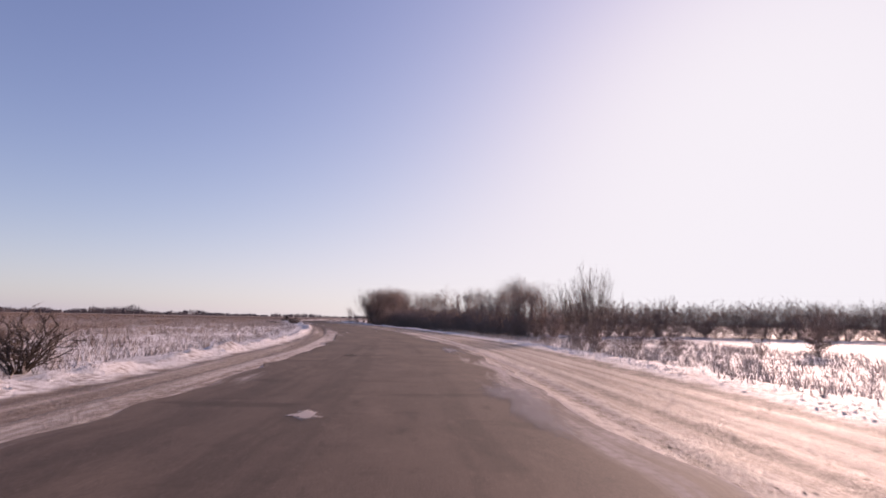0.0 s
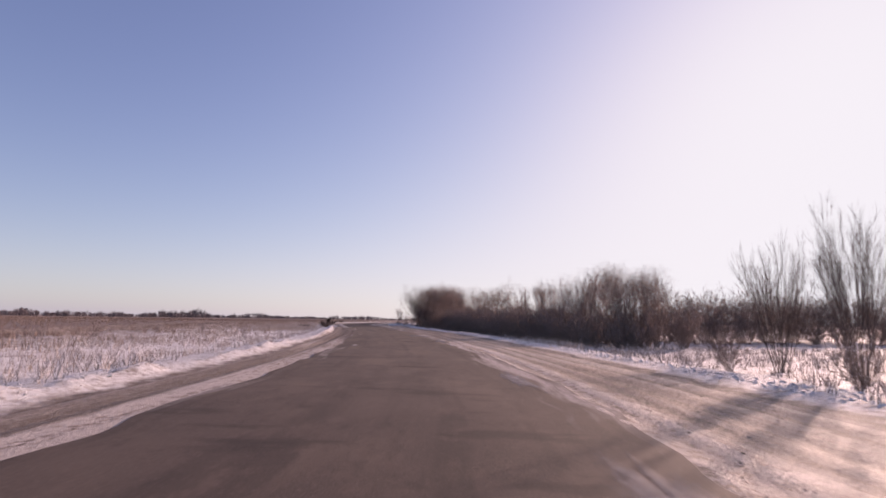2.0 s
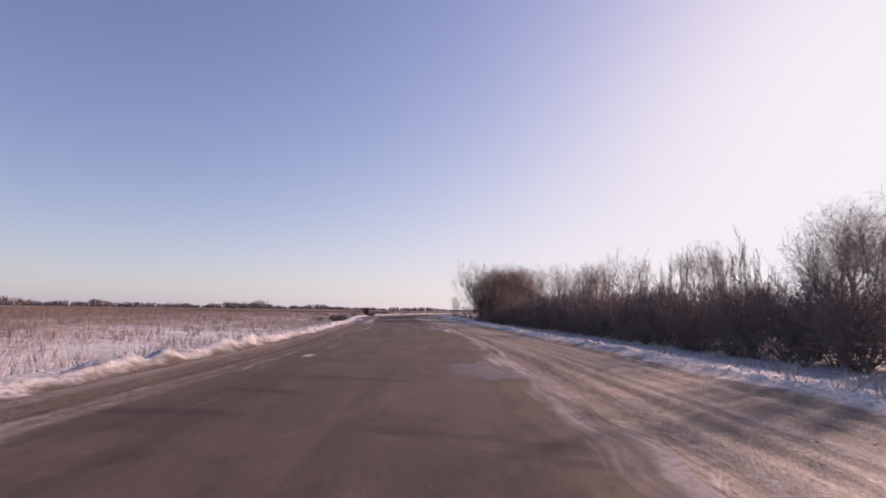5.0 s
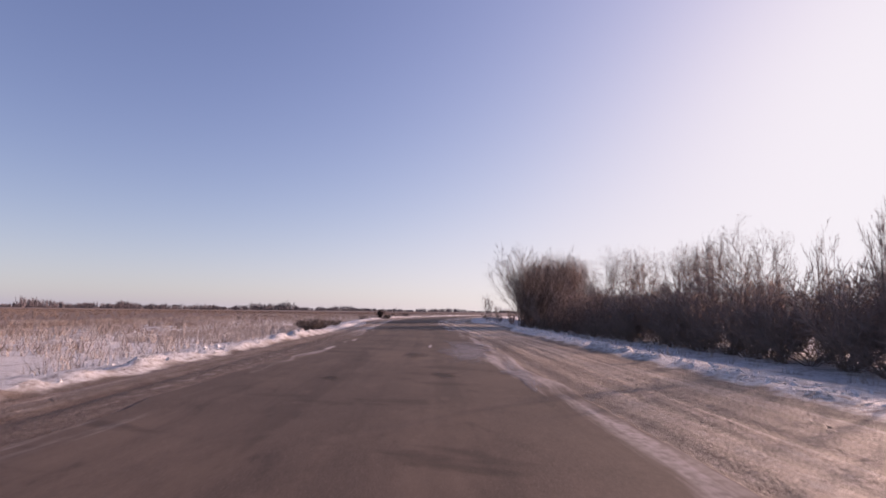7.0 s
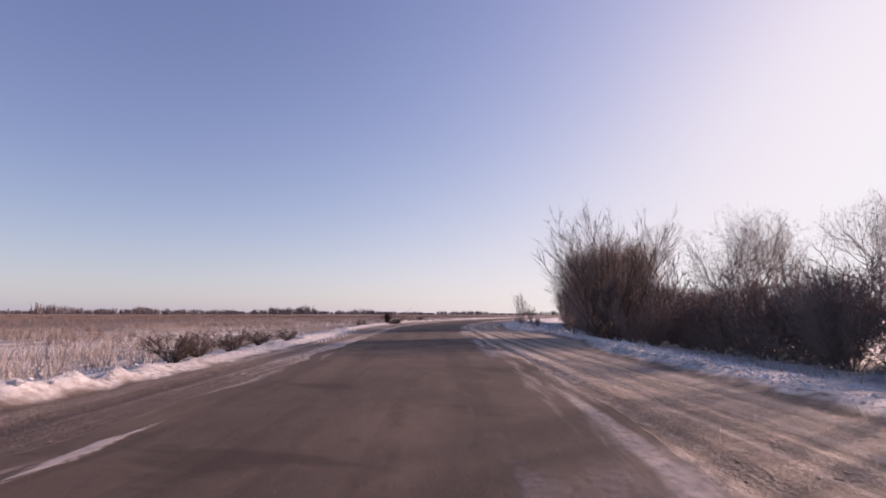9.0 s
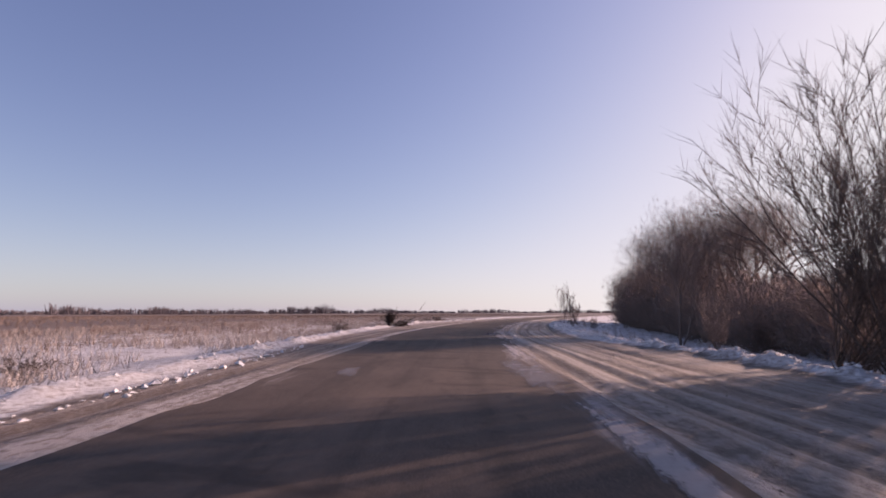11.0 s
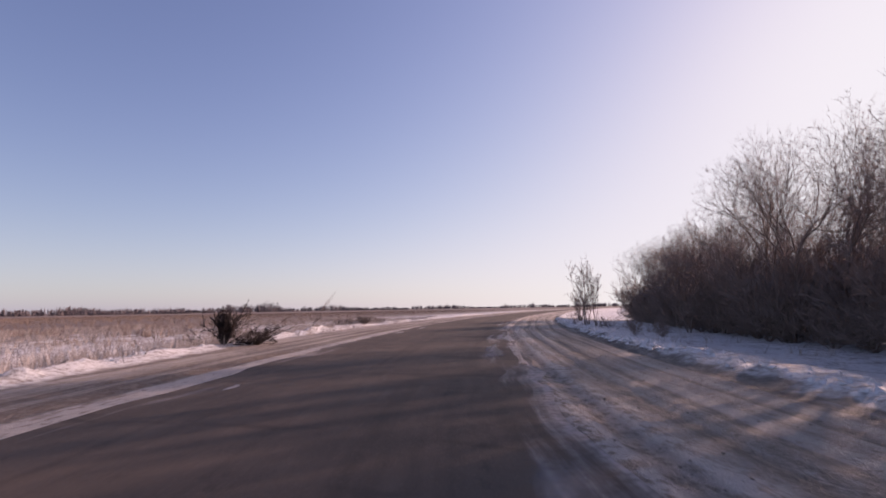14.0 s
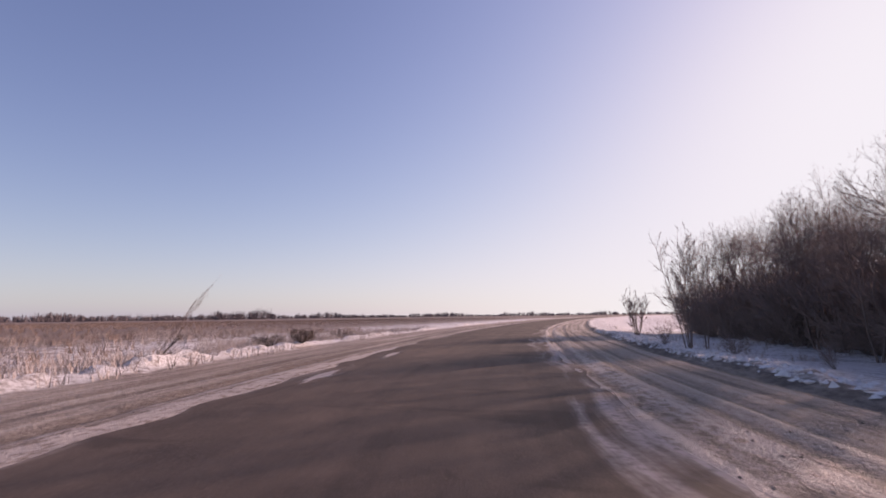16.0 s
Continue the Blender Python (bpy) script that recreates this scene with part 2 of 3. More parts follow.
ASPHALT, GROUND = asphalt_material(), ground_material()
STRAW = grass_material("pale_straw", (0.29, 0.243, 0.214), (0.50, 0.437, 0.402))
RUSSET = grass_material("russet_grass", (0.17, 0.122, 0.098), (0.30, 0.222, 0.182))
CRUST, STONE, FILM = plain_snow_material(), gravel_material(), film_material()
ICE = thin_material("grey_ice", (0.17, 0.155, 0.165), (0.32, 0.30, 0.315), 0.5, 0.3)
REPAIR = thin_material("fresh_asphalt", (0.022, 0.017, 0.016), (0.040, 0.031, 0.028), 0.28, 0.2)
BARK = bark_material("grey_brown_bark", (0.17, 0.130, 0.112), (0.29, 0.23, 0.20))
TWIG = bark_material("brown_twigs", (0.19, 0.140, 0.120), (0.33, 0.255, 0.225))
DARKWOOD = bark_material("dark_wet_wood", (0.055, 0.042, 0.038), (0.12, 0.092, 0.08))
WETWOOD = bark_material("black_wet_wood", (0.028, 0.021, 0.020), (0.065, 0.049, 0.044))
WILLOW = bark_material("willow_bark", (0.10, 0.076, 0.066), (0.19, 0.148, 0.128))
# bark of the far woods, with the haze of distance mixed into its colour
FARWOOD = bark_material("hazed_far_wood", (0.12, 0.10, 0.108), (0.18, 0.152, 0.16))

# ---------------------------------------------------------------- plan of the road
CENTRE = [(-2.5, -80), (-0.9, -20), (-0.75, 0), (-0.9, 12), (-1.1, 19), (-1.8, 29), (-3.1, 38), (-5.5, 50), (-8.7, 65), (-12.1, 77),
          (-16.3, 92), (-19.4, 101.5), (-21.3, 107.5), (-23.6, 114.5), (-27.2, 127), (-28.9, 134), (-30.3, 142), (-31.4, 150),
          (-32.4, 159), (-33.2, 169), (-33.8, 185), (-33.6, 205), (-32, 240), (-28, 290), (-20, 350), (0, 450), (50, 620), (260, 1200), (700, 3200)]
CY = np.array([c[1] for c in CENTRE], float)
CX = np.array([c[0] for c in CENTRE], float)
_fy = np.concatenate([np.arange(-80, 300, 2.0), np.arange(300, 3200, 20.0)])
_fx = np.interp(_fy, CY, CX)
for _ in range(6):
    _fx[1:-1] = 0.25 * _fx[:-2] + 0.5 * _fx[1:-1] + 0.25 * _fx[2:]


def centre(y):
    """The road's middle line: x at y."""
    return np.interp(y, _fy, _fx)


def wave(x, y, size, seed):
    """Smooth value noise in the plane, 0 to 1, on arrays."""
    r = np.random.RandomState(seed).rand(64, 64)
    u, v = np.asarray(x) / size, np.asarray(y) / size
    i, j = np.floor(u).astype(int), np.floor(v).astype(int)
    a, b = u - i, v - j
    a, b = a * a * (3 - 2 * a), b * b * (3 - 2 * b)
    g = lambda k, m: r[(i + k) % 64, (j + m) % 64]
    return (g(0, 0) * (1 - a) + g(1, 0) * a) * (1 - b) + (g(0, 1) * (1 - a) + g(1, 1) * a) * b


def rough(x, y, size, seed):
    return sum(wave(x, y, size / 2.1 ** k, seed + k) / 2 ** k for k in range(4)) / 1.875


def bank_left(y):
    return np.interp(y, [-50, 20, 55, 85, 110, 128, 150, 400], [6.3, 6.0, 5.5, 5.6, 6.2, 7.0, 8.2, 7.0])


def bank_right(y):
    return np.interp(y, [-50, 10, 30, 55, 90, 103, 109, 118, 126, 150, 175, 400], [7.4, 7.4, 7.8, 7.6, 7.4, 7.7, 9.1, 8.9, 7.7, 7.0, 7.0, 7.0])


def height(d, y):
    """The ground's height at the distance d from the road's middle (right is positive)."""
    d, y = np.asarray(d, float), np.asarray(y, float)
    b = np.where(d < 0, bank_left(y), bank_right(y))
    a = np.abs(d)
    x = centre(y) + d
    verge = -0.03 - 0.05 * np.clip((a - 3) / 3, 0, 1) + 0.05 * (rough(d * 3.0, y * 0.25, 1.6, 3) - 0.5) + 0.035 * (rough(x, y, 0.7, 9) - 0.5)
    for k, (q, wide, deep) in enumerate(((-4.4, 0.20, 0.07), (-5.4, 0.14, 0.03), (3.15, 0.16, -0.045), (3.55, 0.17, 0.08), (3.95, 0.15, -0.04), (4.45, 0.15, 0.07), (4.75, 0.11, -0.04), (5.05, 0.13, 0.06), (6.0, 0.12, 0.04), (6.85, 0.2, 0.13))):
        sway = 0.22 * (wave(0 * d, y, 14.0, 80 + k) - 0.5)
        verge -= deep * np.where(d > 0, np.interp(y, [80, 110], [0.35, 0.7]), 0.8) * (0.35 + 0.9 * wave(0 * d, y, 9.0, 120 + k)) * np.exp(-((d - q - sway) / wide) ** 2)
    lump = rough(x, y, 1.3, 21)
    ridge = np.exp(-((a - b - 0.4) / 0.42) ** 2) * (0.35 + 0.9 * wave(x, y, 7.0, 17)) * (0.08 + 0.30 * np.clip(lump - 0.25, 0, 1) + 0.75 * np.clip(rough(x, y, 0.55, 33) - 0.4, 0, 1))
    ridge = ridge * np.where(d > 0, np.clip((y - 30) / 25, 0.3, 1) * 0.65, 0.8)
    fall = np.where(d < 0, -0.35, -0.6)
    out = np.clip((a - b - 0.9) / np.where(d < 0, 4.0, 6.0), 0, 1)
    out = out * out * (3 - 2 * out)
    field = fall * out + 0.22 * out * (rough(x, y, 3.5, 44) - 0.5) + 0.10 * out * (rough(x, y, 0.9, 55) - 0.5)
    field = field + 0.8 * (wave(x, y, 90, 60) - 0.5) * np.clip((a - 15) / 40, 0, 1)
    z = np.where(a < 3.0, -0.06, verge + ridge + field)
    k = np.clip((a - 2.6) / 0.6, 0, 1)
    return np.where(a < 3.4, -0.06 * (1 - k) + z * k, z)


def spot(d, y, sink=0.0):
    """A point of the ground, d metres from the road's middle at y."""
    return (float(centre(y) + d), float(y), float(height(d, y)) - sink)


def at_xy(x, y, sink=0.0):
    return (x, y, float(height(x - float(centre(y)), y)) - sink)


def mesh_from(name, verts, faces, mats, uv=None, smooth=True, index=None):
    me = bpy.data.meshes.new(name)
    verts, faces = np.asarray(verts, np.float32), np.asarray(faces, np.int32)
    k = faces.shape[1]
    me.vertices.add(len(verts))
    me.vertices.foreach_set("co", verts.ravel())
    me.loops.add(faces.size)
    me.loops.foreach_set("vertex_index", faces.ravel())
    me.polygons.add(len(faces))
    me.polygons.foreach_set("loop_start", np.arange(0, faces.size, k, dtype=np.int32))
    me.polygons.foreach_set("use_smooth", np.full(len(faces), smooth, bool))
    if index is not None:
        me.polygons.foreach_set("material_index", np.asarray(index, np.int32))
    if uv is not None:
        lay = me.uv_layers.new(name="UVMap")
        lay.data.foreach_set("uv", np.asarray(uv, np.float32)[faces.ravel()].ravel())
    for m in mats:
        me.materials.append(m)
    me.update(calc_edges=True)
    me.validate()
    return me


def sheet(name, ds, ys, zs, mats, drop=0.0, ragged=0.0):
    """A grid in road coordinates."""
    D, Y = np.meshgrid(ds, ys)
    X = centre(Y) + D * (1 + ragged * (wave(np.sign(D) * 3.7, Y, 1.1, 91) + 0.6 * wave(np.sign(D) * 2.3, Y, 4.0, 92) - 0.8))
    Z = zs(D, Y) - drop
    n, m = len(ys), len(ds)
    i = np.arange(n * m).reshape(n, m)
    f = np.stack([i[:-1, :-1], i[:-1, 1:], i[1:, 1:], i[1:, :-1]], -1).reshape(-1, 4)
    return mesh_from(name, np.stack([X, Y, Z], -1).reshape(-1, 3), f, mats, np.stack([D, Y], -1).reshape(-1, 2))


# ---------------------------------------------------------------- ground and road
far_steps = [14, 17, 21, 26, 33, 42, 55, 75, 100, 140, 200, 300, 450, 700, 1100, 1800, 3000]
near = np.concatenate([np.arange(-12, -5.9, 0.17), np.arange(-5.85, -2.5, 0.11), [-2, 0, 2], np.arange(2.6, 6.6, 0.09), np.arange(6.65, 12.5, 0.16)])
ds = np.concatenate([-np.array(far_steps[::-1], float), near, np.array(far_steps, float)])
ys = np.concatenate([[-60, -30, -15, -8], np.arange(-4, 175, 0.3), np.arange(175, 260, 1.2), [265, 275, 290, 310, 340, 380, 430, 500, 600, 750, 950, 1250, 1700, 2300, 3200]])
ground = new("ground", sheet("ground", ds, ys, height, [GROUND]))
tagged(ground, "snow-covered field and gravel verges with brown dry grass", "ground", kind="structure")
road_z = lambda D, Y: 0.0 * D - 0.012 * (D / 3) ** 2 + 0.012 * (rough(D, Y, 2.2, 70) - 0.5)
rd = np.array([-3.25, -3.05, -2.8, -2.4, -1.8, -1.2, -0.6, 0, 0.6, 1.2, 1.8, 2.4, 2.8, 3.05, 3.25])
ry = np.concatenate([np.arange(-60, 0, 4), np.arange(0, 180, 0.35), np.arange(180, 300, 3), np.arange(300, 1200, 30)])
road = new("road", sheet("road", rd, ry, road_z, [ASPHALT], ragged=0.13))
tagged(road, "worn grey-brown asphalt road dusted with blown snow", "road", kind="structure")


# ---------------------------------------------------------------- bare shrubs and trees
def grow(rs, stems, tall, spread, kids, ratio, curl=0.25, thick=0.05, start=0.25, rise=0.06, fine=0.0010, wide=(0.5, 0.9)):
    """Limbs of a bare plant, each with its points, radii, level and stem. The stems meet in one root."""
    limbs = []
    levels = len(kids)

    def limb(p, way, length, r, level, stem, root=None):
        n = 5 if level == 0 else ((3 if levels > 2 else 2) if level == 1 else (2 if level < levels else 1))
        step = length / n
        end = 0.65 if level == 0 else 0.75
        pts, radii = [p], [max(r, fine)]
        for k in range(n):
            way = way + rs.normal(0, curl * 0.4, 3) + np.array([0, 0, rise * (2 if level else 0.5)])
            way = way / np.linalg.norm(way)
            p = p + way * step
            pts.append(p)
            radii.append(max(r * (1 - end * (k + 1) / n), 0.7 * fine))
        limbs.append(([root] + pts if root is not None else pts, [radii[0]] + radii if root is not None else radii, level, stem))
        if level < levels:
            for _ in range(kids[level]):
                t = (start + (1 - start) * rs.uniform() ** 0.8) * n if level == 0 else rs.uniform(0.12, 1.0) * n
                k = min(int(t), n - 1)
                base = pts[k] + (pts[k + 1] - pts[k]) * (t - k)
                along = (pts[k + 1] - pts[k]) / step
                side = rs.normal(0, 1, 3)
                side -= along * (side @ along)
                w = along * rs.uniform(0.6, 1.0) + side / np.linalg.norm(side) * rs.uniform(*wide)
                shrink = 1.0 - 0.45 * (t / n) if level == 0 else 1.0
                lo, hi = ratio[level]
                limb(base, w / np.linalg.norm(w), length * rs.uniform(lo, hi) * shrink, max(r * 0.5 * (1 - 0.5 * t / n), 1.3 * fine), level + 1, stem)

    for s in range(stems):
        a = rs.uniform(0, 2 * math.pi)
        lean = spread * math.sqrt(rs.uniform(0.02, 1))
        w = np.array([math.cos(a) * lean, math.sin(a) * lean, 1.0])
        p = np.array([math.cos(a), math.sin(a), 0]) * rs.uniform(0, 0.018) * math.sqrt(stems)
        limb(p, w / np.linalg.norm(w), tall * rs.uniform(0.65, 1.0), thick * rs.uniform(0.6, 1), 0, s, np.array([0, 0, -0.06]))
    top = max(q[2] for l in limbs for q in l[0])
    return [(np.array(p) / top, r, level, stem) for p, r, level, stem in limbs]


def fork(rs, stems, levels, spread, fine, round_top=0.40):
    """Limbs of a bare tree that forks again and again into a round crown."""
    limbs = []

    def limb(p, way, length, r, level, stem, root=None):
        n = 4 if level == 0 else (2 if level < levels - 1 else 1)
        pts, radii = [p], [max(r, fine)]
        for k in range(n):
            way = way + rs.normal(0, 0.09 if level == 0 else 0.16, 3) + np.array([0, 0, 0.05])
            way = way / np.linalg.norm(way)
            p = p + way * length / n
            pts.append(p)
            radii.append(max(r * (1 - 0.38 * (k + 1) / n), 0.8 * fine))
        limbs.append(([root] + pts if root is not None else pts, [radii[0]] + radii if root is not None else radii, level, stem))
        if level >= levels:
            return
        starts = [(pts[-1], way)] * (3 if level < 2 or rs.rand() < 0.3 else 2)
        sides = 3 if level == 0 else (2 if level == 1 else (1 if rs.rand() < (0.95 if level < 4 else 0.35) else 0))
        for _ in range(sides):
            q = rs.uniform(0.45 if level == 0 else 0.25, 0.95) * n
            k = min(int(q), n - 1)
            starts.append((pts[k] + (pts[k + 1] - pts[k]) * (q - k), (pts[k + 1] - pts[k]) * n / length))
        for base, along in starts:
            side = rs.normal(0, 1, 3)
            side -= along * (side @ along)
            w = along + side / np.linalg.norm(side) * rs.uniform(0.35, 0.95) + np.array([0, 0, 0.10])
            w /= np.linalg.norm(w)
            reach = length * rs.uniform(0.60, 0.86) * (0.66 if level == 0 else 1.0)
            end = base + w * reach
            if (end[0] ** 2 + end[1] ** 2) / 0.36 ** 2 + ((end[2] - 0.60) / round_top) ** 2 > 1.15:
                reach *= 0.45
            limb(base, w, reach, r * rs.uniform(0.42, 0.60), level + 1, stem)

    for s in range(stems):
        a = 2 * math.pi * (s + rs.uniform(0, 0.6)) / stems
        w = np.array([math.cos(a) * spread, math.sin(a) * spread, 1.0])
        limb(np.array([math.cos(a), math.sin(a), 0]) * 0.015, w / np.linalg.norm(w), rs.uniform(0.34, 0.46), 0.0125 * rs.uniform(0.7, 1), 0, s, np.array([0, 0, -0.06]))
    top = max(q[2] for l in limbs for q in l[0])
    return [(np.array(p) / top, r, level, stem) for p, r, level, stem in limbs]


RING = np.array([(math.cos(k * 2 * math.pi / 3), math.sin(k * 2 * math.pi / 3)) for k in range(3)])


def tubes(name, limbs, mat):
    """Three-sided tapered tubes along limbs, as one mesh; a limb of one piece ends in a point."""
    P = np.concatenate([l[0] for l in limbs])
    R = np.concatenate([l[1] for l in limbs])
    W = np.concatenate([np.gradient(l[0], axis=0) for l in limbs])
    W /= np.maximum(np.linalg.norm(W, axis=1, keepdims=True), 1e-9)
    ref = np.where(np.abs(W[:, 2:3]) < 0.95, [[0, 0, 1.0]], [[1.0, 0, 0]])
    u = np.cross(W, ref)
    u /= np.linalg.norm(u, axis=1, keepdims=True)
    v = np.cross(W, u)
    V = P[:, None] + R[:, None, None] * (u[:, None] * RING[None, :, :1] + v[:, None] * RING[None, :, 1:])
    size = np.array([len(l[0]) for l in limbs])
    last = np.cumsum(size) - 1
    short = last[size == 2]
    ring = np.setdiff1d(np.arange(len(P)), np.concatenate([last, short - 1]))[:, None, None] * 3
    side = np.array([[0, 1, 4], [0, 4, 3], [1, 2, 5], [1, 5, 4], [2, 0, 3], [2, 3, 5]])[None]
    tip = (short - 1)[:, None, None] * 3 + np.array([[0, 1, 3], [1, 2, 3], [2, 0, 3]])[None]
    F = np.concatenate([(ring + side).reshape(-1, 3), tip.reshape(-1, 3)])
    V = V.reshape(-1, 3)
    V[short * 3] = P[short]
    used = np.unique(F)
    back = np.zeros(len(V), np.int32)
    back[used] = np.arange(len(used))
    return mesh_from(name, V[used], back[F], [mat])


def part(name, me, parent, label=""):
    ob = new(name, me)
    ob.parent = parent
    return tagged(ob, label)


def plant(kind, made, place, wide, tall, turn, label, category, group="", lean=(0, 0)):
    """made: the meshes of the stems and of the crown of twigs."""
    root = new(kind)
    for me in made[0]:
        part("trunk" if len(made[0]) == 1 else "stem", me, root)
    part("crown", made[1], root)
    root.matrix_world = Matrix.LocRotScale(place, Euler((lean[0], lean[1], turn)), Vector((wide, wide, tall)))
    return tagged(root, label, category, group)


def species(name, seed, count, apart=True, way=grow, wood=None, **kw):
    out = []
    for k in range(count):
        limbs = way(np.random.RandomState(seed + k), **kw)
        main = [l for l in limbs if l[2] == 0]
        groups = [[l] for l in main] if apart else [main]
        out.append(([tubes(name + "_stem", g, wood or BARK) for g in groups], tubes(name + "_crown", [l for l in limbs if l[2] > 0], wood or TWIG)))
    return out


# all grown to about 1 m and scaled where they stand
BRUSH = species("brush", 100, 6, False, stems=22, tall=1.0, spread=0.8, kids=(7, 5), ratio=((0.28, 0.5), (0.4, 0.75)), curl=0.22, thick=0.0046, start=0.03, fine=0.0030)
TREE = species("tree", 200, 6, way=fork, stems=2, levels=6, spread=0.2, fine=0.00055)
LOW = species("undergrowth", 150, 3, False, stems=13, tall=1.0, spread=1.3, kids=(5, 4), ratio=((0.3, 0.55), (0.35, 0.6)), curl=0.35, thick=0.008, start=0.03, fine=0.0042)
FAN = species("fan", 300, 1, wood=WILLOW, stems=36, tall=1.05, spread=0.62, kids=(13, 8), ratio=((0.24, 0.44), (0.35, 0.65)), curl=0.10, thick=0.0033, start=0.2, rise=0.07, fine=0.0006, wide=(0.25, 0.55))
SCRUB = species("scrub", 450, 3, False, wood=DARKWOOD, stems=26, tall=1.0, spread=1.1, kids=(5, 4), ratio=((0.3, 0.6), (0.4, 0.8)), curl=0.3, thick=0.013, start=0.03, fine=0.0055)
SAPLING = species("sapling", 400, 3, stems=5, tall=1.0, spread=0.30, kids=(14, 6), ratio=((0.20, 0.38), (0.3, 0.55)), curl=0.16, thick=0.0075, start=0.22, fine=0.0016)
TUFT = species("tuft", 430, 1, False, stems=16, tall=1.0, spread=0.45, kids=(8, 4), ratio=((0.2, 0.4), (0.3, 0.5)), curl=0.25, thick=0.009, start=0.15, fine=0.004)
POLE = species("pole", 520, 3, False, stems=6, tall=1.0, spread=0.24, kids=(12, 6), ratio=((0.16, 0.32), (0.3, 0.55)), curl=0.14, thick=0.0075, start=0.3, rise=0.10, fine=0.0011, wide=(0.35, 0.7))
rng = random.Random(5)


def hedge_front(y):
    return float(np.interp(y, [40, 47, 55, 70, 90, 105, 114, 122, 130, 145, 160, 180, 197], [18.5, 17.8, 17.3, 17.2, 17.2, 17.0, 17.0, 17.0, 16.8, 18.3, 18.3, 18.0, 17.4]))


def hedge_height(y):
    return float(np.interp(y, [55, 66, 80, 104, 110, 119, 127, 131, 140, 147, 155, 163, 180, 197], [3.2, 3.6, 4.3, 4.6, 4.6, 4.2, 4.2, 4.3, 4.6, 5.6, 6.2, 6.4, 6.3, 6.0]))


# dense brush along the right-hand verge
y = 58.5
while y < 197:
    low = rng.uniform(1.8, 2.5)
    plant("low_shrub", rng.choice(LOW), spot(hedge_front(y) - 0.8 + rng.uniform(-0.5, 0.5), y + 1), low * 1.35, low, rng.uniform(0, 6.28), "low tangled leafless undergrowth at the thicket's foot", "shrub", "undergrowth")
    plant("low_shrub", rng.choice(LOW), spot(hedge_front(y) + 1.1 + rng.uniform(-0.5, 0.5), y), low * 1.45, low * 1.2, rng.uniform(0, 6.28), "low tangled leafless undergrowth at the thicket's foot", "shrub", "undergrowth")
    for row in range(3 if y < 126 else 4):
        d = hedge_front(y) + row * 2.9 + rng.uniform(-0.9, 0.9)
        yy = y + rng.uniform(-0.9, 0.9)
        tall = hedge_height(yy) * rng.uniform(0.82, 1.08) + 0.2 * row
        plant("shrub", rng.choice(BRUSH), spot(d, yy), tall * 0.85, tall, rng.uniform(0, 6.28), "dense leafless brown shrub in a roadside thicket", "shrub", "thicket shrubs")
    y += 1.7
# a round clump stands out at the willow's foot
for x, yy, tall in ((-10.2, 114.9, 5.4), (-9.2, 113.0, 5.8), (-11.9, 115.4, 4.4), (-10.4, 112.2, 4.6)):
    plant("shrub", rng.choice(BRUSH), at_xy(x, yy), tall * 0.8, tall, rng.uniform(0, 6.28), "tall dense leafless shrub standing out from the thicket", "shrub", "clump shrubs")
# a looser line of brush across the field beyond
canes = []
FIELD = [grow(np.random.RandomState(160 + k), stems=14, tall=1.0, spread=0.9, kids=(5, 4), ratio=((0.3, 0.5), (0.4, 0.7)), curl=0.22, thick=0.0042, start=0.03, fine=0.0024) for k in range(4)]
for k in range(230):
    u = k / 229
    x, yy = 19 + 98 * u + rng.uniform(-1, 1), 75 + 5 * math.sin(u * 9) + 5 * (k % 3) - 5 + rng.uniform(-1.5, 1.5)
    tall, a, place = rng.uniform(4.8, 5.8) + 1.2 * math.sin(u * 23) ** 4, rng.uniform(0, 6.28), np.array(at_xy(x, yy))
    turn = np.array([(math.cos(a), math.sin(a), 0), (-math.sin(a), math.cos(a), 0), (0, 0, 1)]) * tall
    canes += [(l[0] @ turn + place, np.array(l[1]) * tall, l[2], l[3]) for l in FIELD[k % 4]]
tagged(new("far_brush", tubes("far_brush", canes, TWIG)), "leafless brown brush in a far line across the snow", "shrubs", kind="stuff")
for x, yy, tall in [(26.5, 33, 4.0), (28.5, 35.5, 3.6), (10.4, 29.8, 2.5), (11.7, 28.0, 2.6), (15.6, 30.5, 1.7), (10.9, 34.6, 2.2), (10.2, 41, 2.2), (18.5, 38, 1.6), (20.5, 30, 1.5), (-14.3, 121.4, 2.4), (-22.2, 152, 1.2), (-20.3, 156, 1.6)]:
    plant("shrub", rng.choice(BRUSH), at_xy(x, yy), tall * 0.7, tall, rng.uniform(0, 6.28), "small leafless shrub standing in roadside snow", "shrub", "verge shrubs")
